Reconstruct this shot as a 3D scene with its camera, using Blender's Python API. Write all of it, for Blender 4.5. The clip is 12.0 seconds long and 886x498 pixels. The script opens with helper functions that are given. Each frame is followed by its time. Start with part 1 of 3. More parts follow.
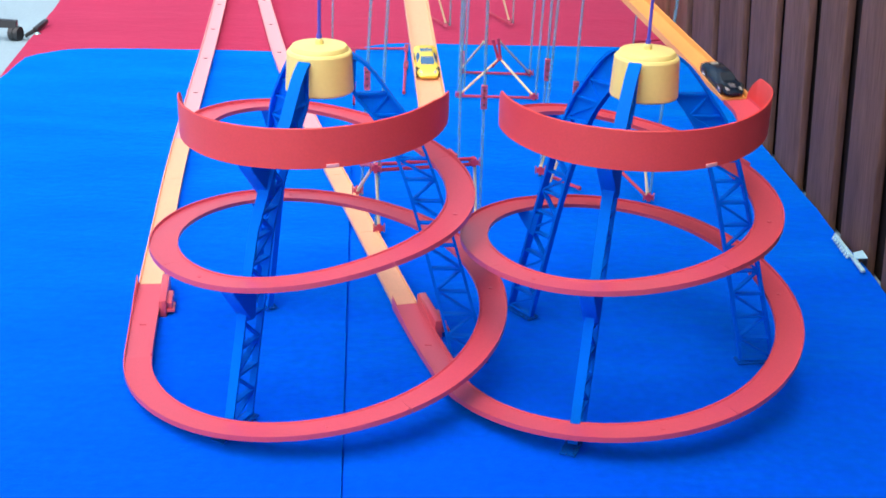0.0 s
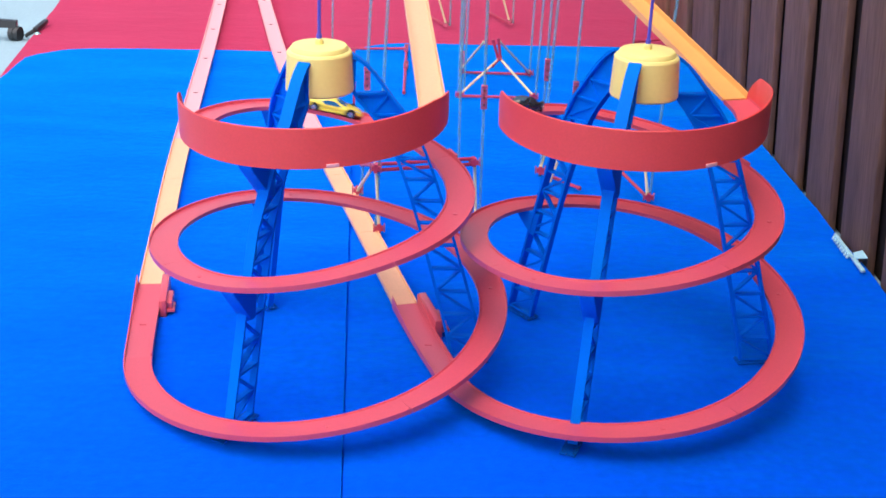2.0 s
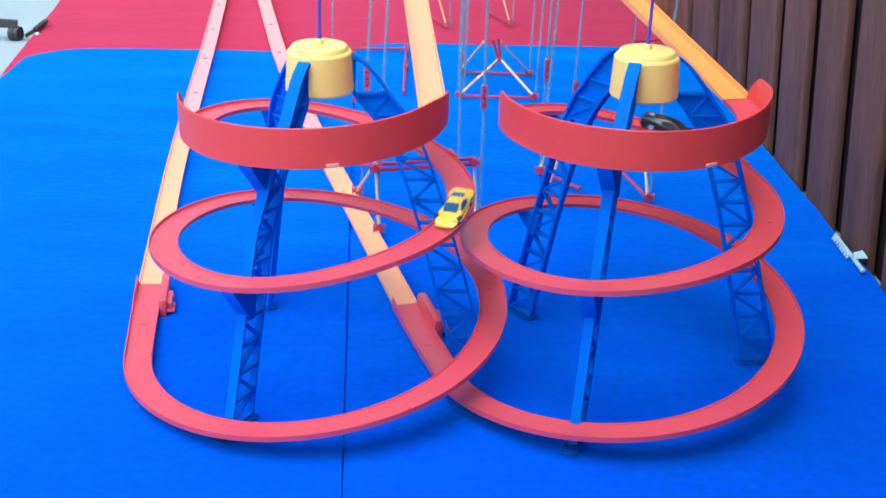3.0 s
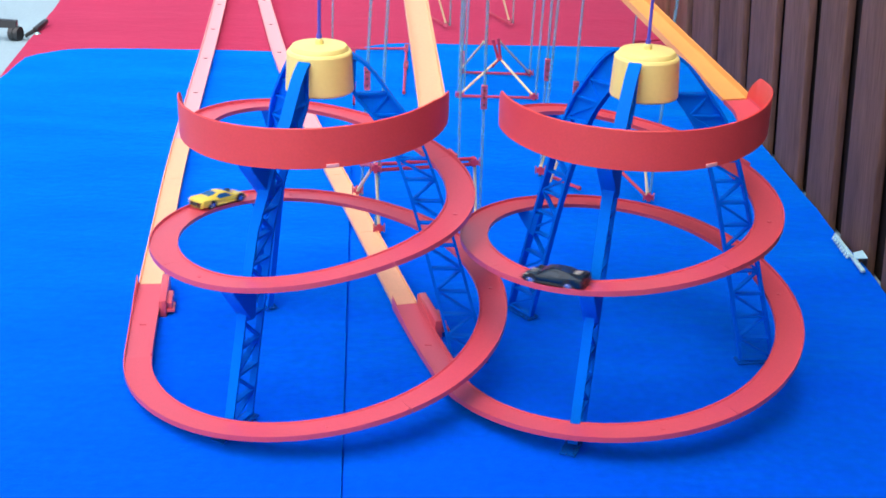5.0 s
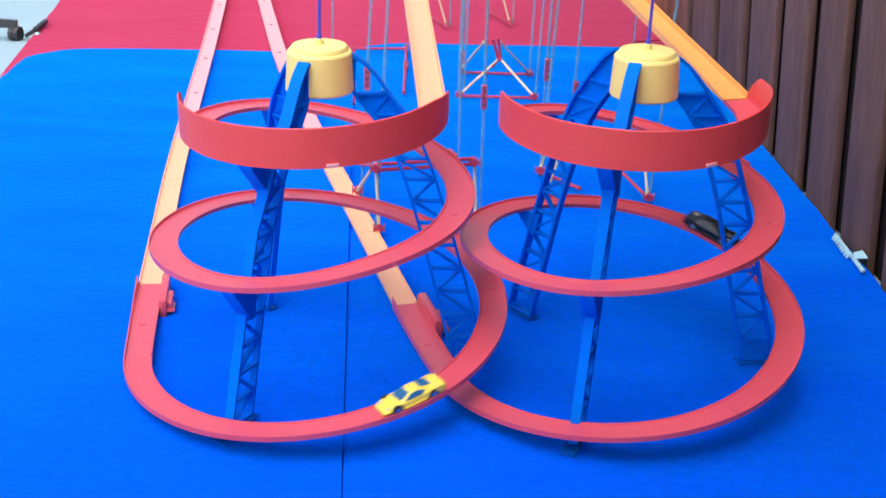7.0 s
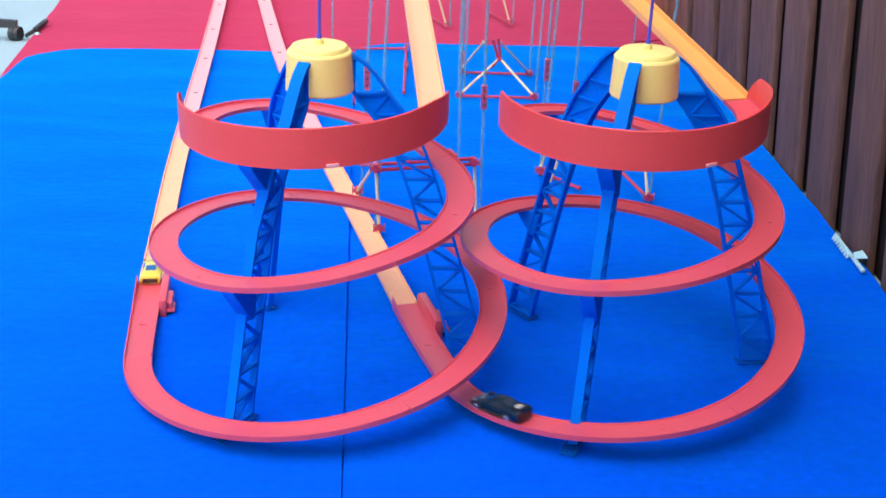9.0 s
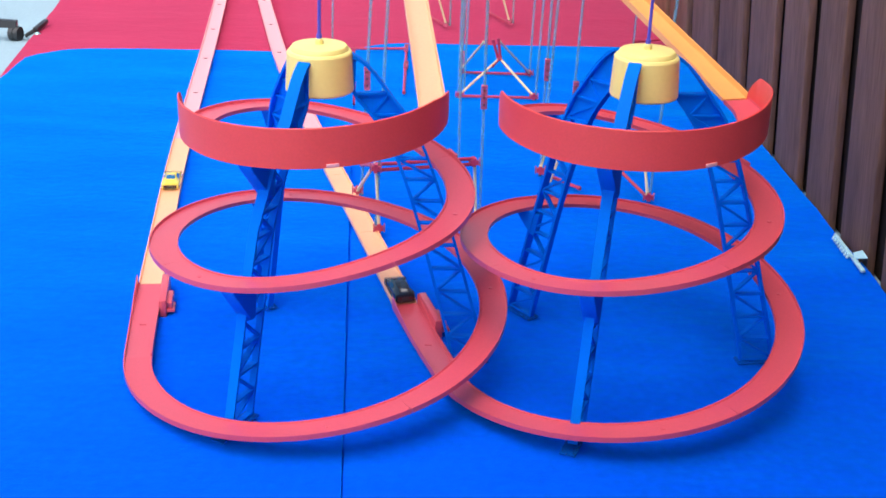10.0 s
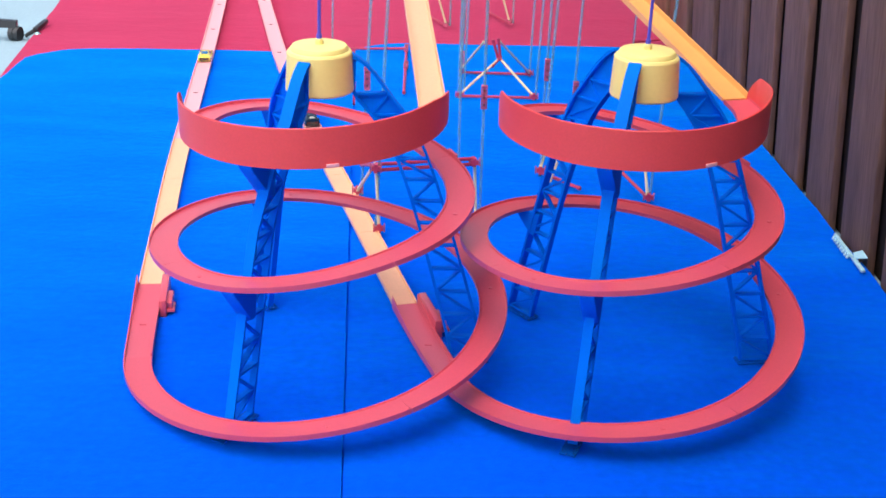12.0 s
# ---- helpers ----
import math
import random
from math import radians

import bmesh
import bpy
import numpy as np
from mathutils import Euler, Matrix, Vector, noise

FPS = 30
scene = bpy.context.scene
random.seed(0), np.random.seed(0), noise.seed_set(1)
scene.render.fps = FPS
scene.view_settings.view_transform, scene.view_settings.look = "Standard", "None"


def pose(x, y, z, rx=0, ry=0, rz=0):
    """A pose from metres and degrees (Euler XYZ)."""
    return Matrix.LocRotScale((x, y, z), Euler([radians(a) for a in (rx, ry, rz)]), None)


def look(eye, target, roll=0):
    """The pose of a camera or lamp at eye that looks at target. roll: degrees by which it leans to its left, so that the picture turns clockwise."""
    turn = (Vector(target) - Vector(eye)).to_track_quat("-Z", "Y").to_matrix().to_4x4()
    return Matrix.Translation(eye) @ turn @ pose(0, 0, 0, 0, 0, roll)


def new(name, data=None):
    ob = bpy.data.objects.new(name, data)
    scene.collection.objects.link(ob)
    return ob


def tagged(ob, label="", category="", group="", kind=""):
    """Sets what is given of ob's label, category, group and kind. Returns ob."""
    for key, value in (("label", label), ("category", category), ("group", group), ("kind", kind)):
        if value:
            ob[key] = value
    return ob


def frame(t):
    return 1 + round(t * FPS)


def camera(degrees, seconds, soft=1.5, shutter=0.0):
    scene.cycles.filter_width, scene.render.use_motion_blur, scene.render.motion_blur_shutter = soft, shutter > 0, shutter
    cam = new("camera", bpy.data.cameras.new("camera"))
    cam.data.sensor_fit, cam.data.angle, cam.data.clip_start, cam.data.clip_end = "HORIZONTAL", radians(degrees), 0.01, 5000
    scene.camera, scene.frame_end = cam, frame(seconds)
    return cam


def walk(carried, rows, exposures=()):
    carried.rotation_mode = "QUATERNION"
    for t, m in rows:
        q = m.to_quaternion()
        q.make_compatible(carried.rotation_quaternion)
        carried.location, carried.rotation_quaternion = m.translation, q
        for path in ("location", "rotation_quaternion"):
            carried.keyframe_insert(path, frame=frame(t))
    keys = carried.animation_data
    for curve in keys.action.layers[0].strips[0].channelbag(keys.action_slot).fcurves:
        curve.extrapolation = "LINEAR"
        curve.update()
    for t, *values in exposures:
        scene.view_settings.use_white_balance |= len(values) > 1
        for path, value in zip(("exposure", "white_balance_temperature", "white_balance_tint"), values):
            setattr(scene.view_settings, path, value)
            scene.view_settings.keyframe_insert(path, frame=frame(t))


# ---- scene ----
cam = camera(38.108, 12.0, soft=1.7, shutter=0.5)
EYE = (0.0, 0.0, 1.0068)
LINE = pose(*EYE, 90 - 23.479, 0, 0) @ pose(0, 0, 0, 0, 0, 1.572)
walk(cam, [(0.0, LINE), (12.0, LINE)], exposures=[(0.0, 0.80), (12.0, 0.80)])

# ---- daylight: open shade under a bright sky ----
world = bpy.data.worlds.new("sky")
scene.world = world
world.use_nodes = True
_nt = world.node_tree
_sky = _nt.nodes.new("ShaderNodeTexSky")
_sky.sky_type = "NISHITA"
_sky.sun_disc = False
_sky.sun_elevation = radians(65)
_sky.sun_rotation = radians(-164)
_sky.dust_density = 4.0
_sky.air_density = 1.0
_nt.nodes["Background"].inputs["Strength"].default_value = 0.15
_nt.links.new(_sky.outputs["Color"], _nt.nodes["Background"].inputs["Color"])

sun_data = bpy.data.lights.new("sun", "SUN")
sun_data.energy = 1.55
sun_data.angle = radians(95)
sun_data.color = (1.0, 0.96, 0.9)
sun = new("sun", sun_data)
sun.matrix_world = look((-0.5, 0.1, 4.0), (0, 1.8, 0))


# ---- materials ----
def material(name, base, rough=0.5, metal=0.0, spec=0.5, vary=0.12, scale=8.0, fine=180.0, bump=0.1, bump_scale=400.0, coat=0.0, stretch=None, each=0.0, sheen=None, spread=0.1, alpha=1.0):
    """A surface with variation at two scales and fine relief."""
    m = bpy.data.materials.new(name)
    m.use_nodes = True
    nt = m.node_tree
    b = nt.nodes["Principled BSDF"]
    b.inputs["Metallic"].default_value = metal
    b.inputs["Specular IOR Level"].default_value = spec
    b.inputs["Coat Weight"].default_value = coat
    b.inputs["Alpha"].default_value = alpha
    tc = nt.nodes.new("ShaderNodeTexCoord")
    src = tc.outputs["Object"]
    if stretch:
        mp = nt.nodes.new("ShaderNodeMapping")
        mp.inputs["Scale"].default_value = stretch
        nt.links.new(src, mp.inputs["Vector"])
        src = mp.outputs["Vector"]
    big, small, rel = (nt.nodes.new("ShaderNodeTexNoise") for _ in range(3))
    for n, s, det in ((big, scale, 3), (small, fine, 2), (rel, bump_scale, 2)):
        n.inputs["Scale"].default_value = s
        n.inputs["Detail"].default_value = det
        nt.links.new(src, n.inputs["Vector"])
    add = nt.nodes.new("ShaderNodeMath")
    add.operation = "ADD"
    nt.links.new(big.outputs["Fac"], add.inputs[0])
    nt.links.new(small.outputs["Fac"], add.inputs[1])
    mr = nt.nodes.new("ShaderNodeMapRange")
    mr.inputs["From Min"].default_value, mr.inputs["From Max"].default_value = 0.6, 1.4
    mr.inputs["To Min"].default_value, mr.inputs["To Max"].default_value = 1 - vary, 1 + vary
    nt.links.new(add.outputs[0], mr.inputs["Value"])
    fac = mr.outputs["Result"]
    if each:
        oi = nt.nodes.new("ShaderNodeObjectInfo")
        er = nt.nodes.new("ShaderNodeMapRange")
        er.inputs["To Min"].default_value, er.inputs["To Max"].default_value = 1 - each, 1 + each
        nt.links.new(oi.outputs["Random"], er.inputs["Value"])
        mu = nt.nodes.new("ShaderNodeMath")
        mu.operation = "MULTIPLY"
        nt.links.new(fac, mu.inputs[0])
        nt.links.new(er.outputs["Result"], mu.inputs[1])
        fac = mu.outputs[0]
    vm = nt.nodes.new("ShaderNodeVectorMath")
    vm.operation = "SCALE"
    vm.inputs[0].default_value = base
    nt.links.new(fac, vm.inputs["Scale"])
    nt.links.new(vm.outputs[0], b.inputs["Base Color"])
    rr = nt.nodes.new("ShaderNodeMapRange")
    rr.inputs["To Min"].default_value, rr.inputs["To Max"].default_value = max(rough - spread, 0.03), min(rough + spread, 1)
    nt.links.new(big.outputs["Fac"], rr.inputs["Value"])
    nt.links.new(rr.outputs["Result"], b.inputs["Roughness"])
    if sheen:
        b.inputs["Sheen Weight"].default_value = 0.95
        b.inputs["Sheen Roughness"].default_value = 0.38
        b.inputs["Sheen Tint"].default_value = (*sheen, 1)
    if bump:
        bp = nt.nodes.new("ShaderNodeBump")
        bp.inputs["Strength"].default_value = bump
        bp.inputs["Distance"].default_value = 0.001
        nt.links.new(rel.outputs["Fac"], bp.inputs["Height"])
        nt.links.new(bp.outputs["Normal"], b.inputs["Normal"])
    return m


def cloth_material(name, base, sheen):
    """Matt woven cloth: weave, pilling, soft creases that run across it."""
    m = material(name, base, rough=0.95, spec=0.01, vary=0.13, scale=3.0, fine=70, bump=0.0, sheen=sheen)
    nt = m.node_tree
    tc = nt.nodes.new("ShaderNodeTexCoord")
    last = None
    for stretch, scale, detail, strength, dist in (((1.2, 3.6, 1), 2.6, 2, 0.27, 0.007), ((1, 1.6, 1), 34, 3, 0.5, 0.0022), ((1, 1, 1), 420, 2, 0.5, 0.0008)):
        mp = nt.nodes.new("ShaderNodeMapping")
        mp.inputs["Scale"].default_value = stretch
        mp.inputs["Rotation"].default_value = (0, 0, 0.12)
        nt.links.new(tc.outputs["Object"], mp.inputs["Vector"])
        n = nt.nodes.new("ShaderNodeTexNoise")
        n.inputs["Scale"].default_value, n.inputs["Detail"].default_value = scale, detail
        nt.links.new(mp.outputs["Vector"], n.inputs["Vector"])
        bp = nt.nodes.new("ShaderNodeBump")
        bp.inputs["Strength"].default_value, bp.inputs["Distance"].default_value = strength, dist
        nt.links.new(n.outputs["Fac"], bp.inputs["Height"])
        if last:
            nt.links.new(last.outputs["Normal"], bp.inputs["Normal"])
        last = bp
    nt.links.new(last.outputs["Normal"], nt.nodes["Principled BSDF"].inputs["Normal"])
    return m


def glass_like(name, tint, rough=0.08):
    m = material(name, tint, rough=rough, vary=0.05, bump=0.0)
    return m


RED = material("red_plastic", (0.66, 0.083, 0.118), rough=0.30, spec=0.8, vary=0.06, scale=9, fine=260, bump=0.04, spread=0.05)
RED_WALL = material("red_wall_plastic", (0.76, 0.072, 0.072), rough=0.45, spec=0.35, vary=0.06, scale=10, fine=300, bump=0.04, spread=0.05)
PINK = material("faded_red_plastic", (0.83, 0.38, 0.41), rough=0.4, vary=0.06, scale=9, fine=220, bump=0.05)
ORANGE = material("orange_plastic", (0.88, 0.455, 0.26), rough=0.38, vary=0.07, scale=9, fine=220, bump=0.05)
DEEP_ORANGE = material("deep_orange_plastic", (0.90, 0.40, 0.115), rough=0.36, vary=0.07, scale=9, fine=220, bump=0.05)
BLUE = material("blue_plastic", (0.0, 0.155, 0.76), rough=0.5, spec=0.03, vary=0.08, scale=20, fine=300, bump=0.08)
YELLOW = material("yellow_plastic", (0.88, 0.74, 0.26), rough=0.42, vary=0.03, scale=22, fine=160, bump=0.02)
MAST = material("violet_rod_plastic", (0.08, 0.07, 0.55), rough=0.4, vary=0.08)
ROD = material("clear_grey_rod_plastic", (0.18, 0.46, 0.54), rough=0.25, spec=0.5, vary=0.12, scale=30, alpha=0.44)
ROD_PALE = material("cream_rod_plastic", (0.74, 0.64, 0.38), rough=0.4, vary=0.1, scale=30)
JOINT = material("dark_red_connector_plastic", (0.46, 0.035, 0.08), rough=0.4, vary=0.12, scale=60)
CLEAR_RED = material("clear_red_connector_plastic", (0.62, 0.13, 0.22), rough=0.25, spec=0.7, vary=0.15, scale=90, alpha=0.82)
PIN = material("dark_pin_plastic", (0.10, 0.03, 0.03), rough=0.5)
CLEAR = material("pale_clear_plastic", (0.002, 0.11, 0.56), rough=0.35, spec=0.05, vary=0.1, alpha=0.6)
WHITE = material("white_plastic", (0.40, 0.66, 0.74), rough=0.4, vary=0.05)
BLACK_PLASTIC = material("black_plastic", (0.025, 0.028, 0.032), rough=0.45, vary=0.15, scale=40)
GREY_METAL = material("grey_metal", (0.4, 0.4, 0.4), rough=0.35, metal=0.8)
CONCRETE = material("pale_concrete", (0.27, 0.40, 0.47), rough=0.85, vary=0.1, scale=3, fine=90, bump=0.3, bump_scale=120)
CLOTH = cloth_material("blue_cloth", (0.0008, 0.074, 0.78), (0.0, 0.9, 0.9))
RED_CLOTH = cloth_material("red_cloth", (0.42, 0.023, 0.080), (1.0, 0.25, 0.4))
FENCE = material("brown_stained_wood", (0.245, 0.128, 0.088), rough=0.8, spec=0.08, vary=0.38, scale=3, fine=26, bump=0.6, bump_scale=50, stretch=(6, 6, 0.5), each=0.16)
# fence wood darkened to near black: shade of the gaps as colour
FENCE_GAP_SHADE = material("gap_shade_wood", (0.020, 0.013, 0.012), rough=0.8, spec=0.2, vary=0.2, stretch=(6, 6, 0.5))
CAR_YELLOW = material("yellow_car_paint", (0.88, 0.71, 0.09), rough=0.22, vary=0.04, bump=0.0, coat=0.6)
CAR_BLACK = material("black_car_paint", (0.003, 0.016, 0.034), rough=0.24, spec=0.35, vary=0.1, bump=0.0, coat=0.3)
CAR_GLASS = glass_like("tinted_car_glass", (0.02, 0.12, 0.29))
DARK_GLASS = material("black_car_glass", (0.02, 0.035, 0.05), rough=0.12, spec=0.8, vary=0.05, bump=0.0)
TYRE = material("tyre_black", (0.012, 0.012, 0.012), rough=0.6)
RIM = material("wheel_rim", (0.62, 0.62, 0.66), rough=0.25, metal=0.9)
CAR_GREY = material("grey_decal", (0.16, 0.15, 0.15), rough=0.35)
CAR_LAMP_GLINT = material("pale_lamp_cover_and_glint", (0.5, 0.48, 0.42), rough=0.15)
CAR_TAIL = material("dark_lamp_cover", (0.10, 0.015, 0.015), rough=0.2)


# ---- mesh helpers ----
def mesh_of(name, bm, mat, smooth=True, angle=35):
    me = bpy.data.meshes.new(name)
    bmesh.ops.recalc_face_normals(bm, faces=bm.faces[:])
    bm.to_mesh(me)
    bm.free()
    me.materials.append(mat)
    if smooth:
        me.shade_smooth()
        me.set_sharp_from_angle(angle=radians(angle))
    return me


def part(name, bm, mat, parent, label="", smooth=True, angle=35):
    ob = new(name, mesh_of(name, bm, mat, smooth, angle))
    ob.parent = parent
    if label:
        ob["label"] = label
    return ob


def thing(name, at=(0, 0, 0)):
    ob = new(name)
    ob.location = at
    ob.empty_display_size = 0.02
    return ob


def sweep(bm, points, profile, ups=None, closed_ends=True):
    """Sweep a closed profile of (across, up) pairs along points; across is to the left of the way."""
    pts = [Vector(p) for p in points]
    rings = []
    for i, p in enumerate(pts):
        t = (pts[min(i + 1, len(pts) - 1)] - pts[max(i - 1, 0)]).normalized()
        up = Vector(ups[i]) if ups is not None else Vector((0, 0, 1))
        side = up.cross(t).normalized()
        vert = t.cross(side).normalized()
        prof = profile(i) if callable(profile) else profile
        rings.append([bm.verts.new(p + side * a + vert * b) for a, b in prof])
    n = len(rings[0])
    for r0, r1 in zip(rings, rings[1:]):
        for k in range(n):
            bm.faces.new((r0[k], r0[(k + 1) % n], r1[(k + 1) % n], r1[k]))
    if closed_ends:
        bm.faces.new(rings[0])
        bm.faces.new(rings[-1][::-1])


def rod(bm, a, b, r, n=8, r2=None):
    a, b = Vector(a), Vector(b)
    t = (b - a).normalized()
    s = t.orthogonal().normalized()
    u = t.cross(s)
    r2 = r if r2 is None else r2
    ra = [bm.verts.new(a + (s * math.cos(k * math.tau / n) + u * math.sin(k * math.tau / n)) * r) for k in range(n)]
    rb = [bm.verts.new(b + (s * math.cos(k * math.tau / n) + u * math.sin(k * math.tau / n)) * r2) for k in range(n)]
    for k in range(n):
        bm.faces.new((ra[k], ra[(k + 1) % n], rb[(k + 1) % n], rb[k]))
    bm.faces.new(ra[::-1])
    bm.faces.new(rb)


def bar(bm, a, b, across, w, h, bevel=0.0):
    """A straight bar from a to b: w along the direction across, h at right angles to it."""
    a, b = Vector(a), Vector(b)
    t = (b - a).normalized()
    s = (Vector(across) - t * t.dot(Vector(across))).normalized()
    u = t.cross(s)
    vs = [[bm.verts.new(p + s * (w / 2 * i) + u * (h / 2 * j)) for i, j in ((-1, -1), (1, -1), (1, 1), (-1, 1))] for p in (a, b)]
    fs = [bm.faces.new((vs[0][k], vs[0][(k + 1) % 4], vs[1][(k + 1) % 4], vs[1][k])) for k in range(4)]
    fs += [bm.faces.new(vs[0][::-1]), bm.faces.new(vs[1])]
    if bevel:
        es = {e for f in fs for e in f.edges}
        bmesh.ops.bevel(bm, geom=list(es), offset=bevel, segments=2, affect="EDGES", profile=0.5)


def box(bm, x0, x1, y0, y1, z0, z1, bevel=0.0):
    bar(bm, ((x0 + x1) / 2, (y0 + y1) / 2, z0), ((x0 + x1) / 2, (y0 + y1) / 2, z1), (1, 0, 0), x1 - x0, y1 - y0, bevel)


def lathe(bm, profile, n=40, centre=(0, 0)):
    """Turn (radius, height) pairs about an upright axis; the ends close on the axis."""
    rings = []
    for r, z in profile:
        if r < 1e-6:
            rings.append([bm.verts.new((centre[0], centre[1], z))])
        else:
            rings.append([bm.verts.new((centre[0] + r * math.cos(k * math.tau / n), centre[1] + r * math.sin(k * math.tau / n), z)) for k in range(n)])
    for a, b in zip(rings, rings[1:]):
        for k in range(n):
            if len(a) == 1 and len(b) > 1:
                bm.faces.new((a[0], b[k], b[(k + 1) % n]))
            elif len(b) == 1 and len(a) > 1:
                bm.faces.new((a[k], a[(k + 1) % n], b[0]))
            elif len(a) > 1:
                bm.faces.new((a[k], a[(k + 1) % n], b[(k + 1) % n], b[k]))


# ---- course of the two tracks: ramp, spiral, run-out ----
WIDTH = 0.044
KNOT_STEP = 60
SPIRALS = {
    "a": dict(cap=0.526, shift=0.0, legs=(8, 128, -110), twist=-6, drop=0.012, tab=77, centre=(-0.191, 1.856), entry=-5, leave=893, ramp=(-0.063, 2.337, 0.488),
              radius=(0.187, 0.193, 0.199, 0.204, 0.210, 0.217, 0.227, 0.238, 0.247, 0.258, 0.268, 0.278, 0.287, 0.296, 0.306, 0.313, 0.320, 0.328),
              height=(0.437, 0.424, 0.411, 0.401, 0.395, 0.378, 0.337, 0.297, 0.268, 0.228, 0.2125, 0.196, 0.158, 0.111, 0.062, 0.022, 0.011, 0.008),
              run=((-0.517, 2.0), (-0.531, 2.116), (-0.611, 2.728), (-0.668, 3.248), (-0.729, 3.83), (-0.800, 4.45), (-0.885, 5.2))),
    "b": dict(cap=0.531, shift=0.006, legs=(7, 128, -110), twist=0, drop=0.0, tab=64, centre=(0.288, 1.858), entry=-18, leave=883, ramp=(0.338, 2.34, 0.497),
              radius=(0.183, 0.190, 0.197, 0.203, 0.208, 0.2145, 0.222, 0.231, 0.242, 0.253, 0.262, 0.271, 0.279, 0.286, 0.294, 0.302, 0.309, 0.319),
              height=(0.454, 0.435, 0.418, 0.413, 0.411, 0.383, 0.337, 0.297, 0.269, 0.236, 0.222, 0.200, 0.1685, 0.113, 0.062, 0.030, 0.012, 0.006),
              run=((-0.021, 1.90), (-0.070, 2.073), (-0.177, 2.47), (-0.263, 2.777), (-0.43, 3.42), (-0.522, 3.82), (-0.653, 4.467), (-0.80, 5.2))),
}


def knots(values, x, first, step):
    """Catmull-Rom through evenly spaced values."""
    v = np.asarray(values, float)
    t = (np.asarray(x, float) - first) / step
    i = np.clip(np.floor(t).astype(int), 0, len(v) - 2)
    u = t - i
    a, b, c, e = v[np.clip(i - 1, 0, len(v) - 1)], v[i], v[i + 1], v[np.clip(i + 2, 0, len(v) - 1)]
    return 0.5 * (2 * b + (c - a) * u + (2 * a - 5 * b + 4 * c - e) * u * u + (3 * b - a - 3 * c + e) * u ** 3)


def spiral_point(s, psi, inset=WIDTH / 2):
    """Points of a spiral's floor at the turning angles psi (degrees, clockwise from the east side)."""
    psi = np.asarray(psi, float)
    r = knots(s["radius"], psi, -60, KNOT_STEP) - inset
    z = knots(s["height"], psi, -60, KNOT_STEP)
    a = np.radians(psi)
    return np.stack([s["centre"][0] + r * np.cos(a), s["centre"][1] - r * np.sin(a), z], -1)


def course(s):
    """The centre line of a whole track and the index at which each of its three stretches starts."""
    psi = np.arange(s["entry"], s["leave"] + 0.1, 3.0)
    turn = spiral_point(s, psi)
    top, far = turn[0], np.array(s["ramp"])
    reach = np.linspace(2.2, 0, 60)[:-1, None]
    ramp = top + (far - top) * reach
    # run-out: a smooth line from the spiral's end over the floor
    end = turn[-1]
    ys = np.array([p[1] for p in s["run"]])
    xs = np.array([p[0] for p in s["run"]])
    n = 160
    y = np.linspace(end[1] + 0.012, ys[-1], n)
    x = np.interp(y, np.concatenate([[end[1]], ys]), np.concatenate([[end[0]], xs]))
    for _ in range(60):
        x[1:-1] = 0.25 * x[:-2] + 0.5 * x[1:-1] + 0.25 * x[2:]
    z = 0.004 + (end[2] - 0.004) * np.clip(1 - (y - end[1]) / 0.25, 0, 1) ** 2
    run = np.stack([x, y, z], -1)
    return np.concatenate([ramp, turn, run]), (0, len(ramp), len(ramp) + len(turn))


# ---- ground, cloths, fence ----
def flat_sheet(name, corners, z, thick, mat, label, category, step=0.06, ripple=0.0, corner=0.0, kind="structure"):
    """A cloth or slab over the quadrilateral of corners (given anticlockwise), gently rippled, with a thickness."""
    bm = bmesh.new()
    c = [Vector((x, y, 0)) for x, y in corners]
    nu = max(2, int((c[1] - c[0]).length / step))
    nv = max(2, int((c[3] - c[0]).length / step))
    grid = []
    for j in range(nv + 1):
        row = []
        for i in range(nu + 1):
            u, v = i / nu, j / nv
            p = (c[0] * (1 - u) + c[1] * u) * (1 - v) + (c[3] * (1 - u) + c[2] * u) * v
            h = 0.0
            if corner:
                p.y -= corner * math.exp(-u * (c[2] - c[3]).length / 0.05) * v ** 12
            if ripple:
                h = noise.noise(Vector((p.x * 2.0, p.y * 7.5, 0.3))) + 0.45 * noise.noise(Vector((p.x * 5, p.y * 17 + p.x * 4, 2.0)))
                h = ripple * (h - 1.0)
            row.append(bm.verts.new((p.x, p.y, z + h)))
        grid.append(row)
    for j in range(nv):
        for i in range(nu):
            bm.faces.new((grid[j][i], grid[j][i + 1], grid[j + 1][i + 1], grid[j + 1][i]))
    edge = grid[0] + [r[-1] for r in grid[1:]] + grid[-1][-2::-1] + [r[0] for r in grid[-2:0:-1]]
    low = [bm.verts.new((v.co.x, v.co.y, z - thick)) for v in edge]
    for k in range(len(edge)):
        bm.faces.new((edge[k], low[k], low[(k + 1) % len(edge)], edge[(k + 1) % len(edge)]))
    bm.faces.new(low)
    return tagged(new(name, mesh_of(name, bm, mat, True, 50)), label, category, "", kind)


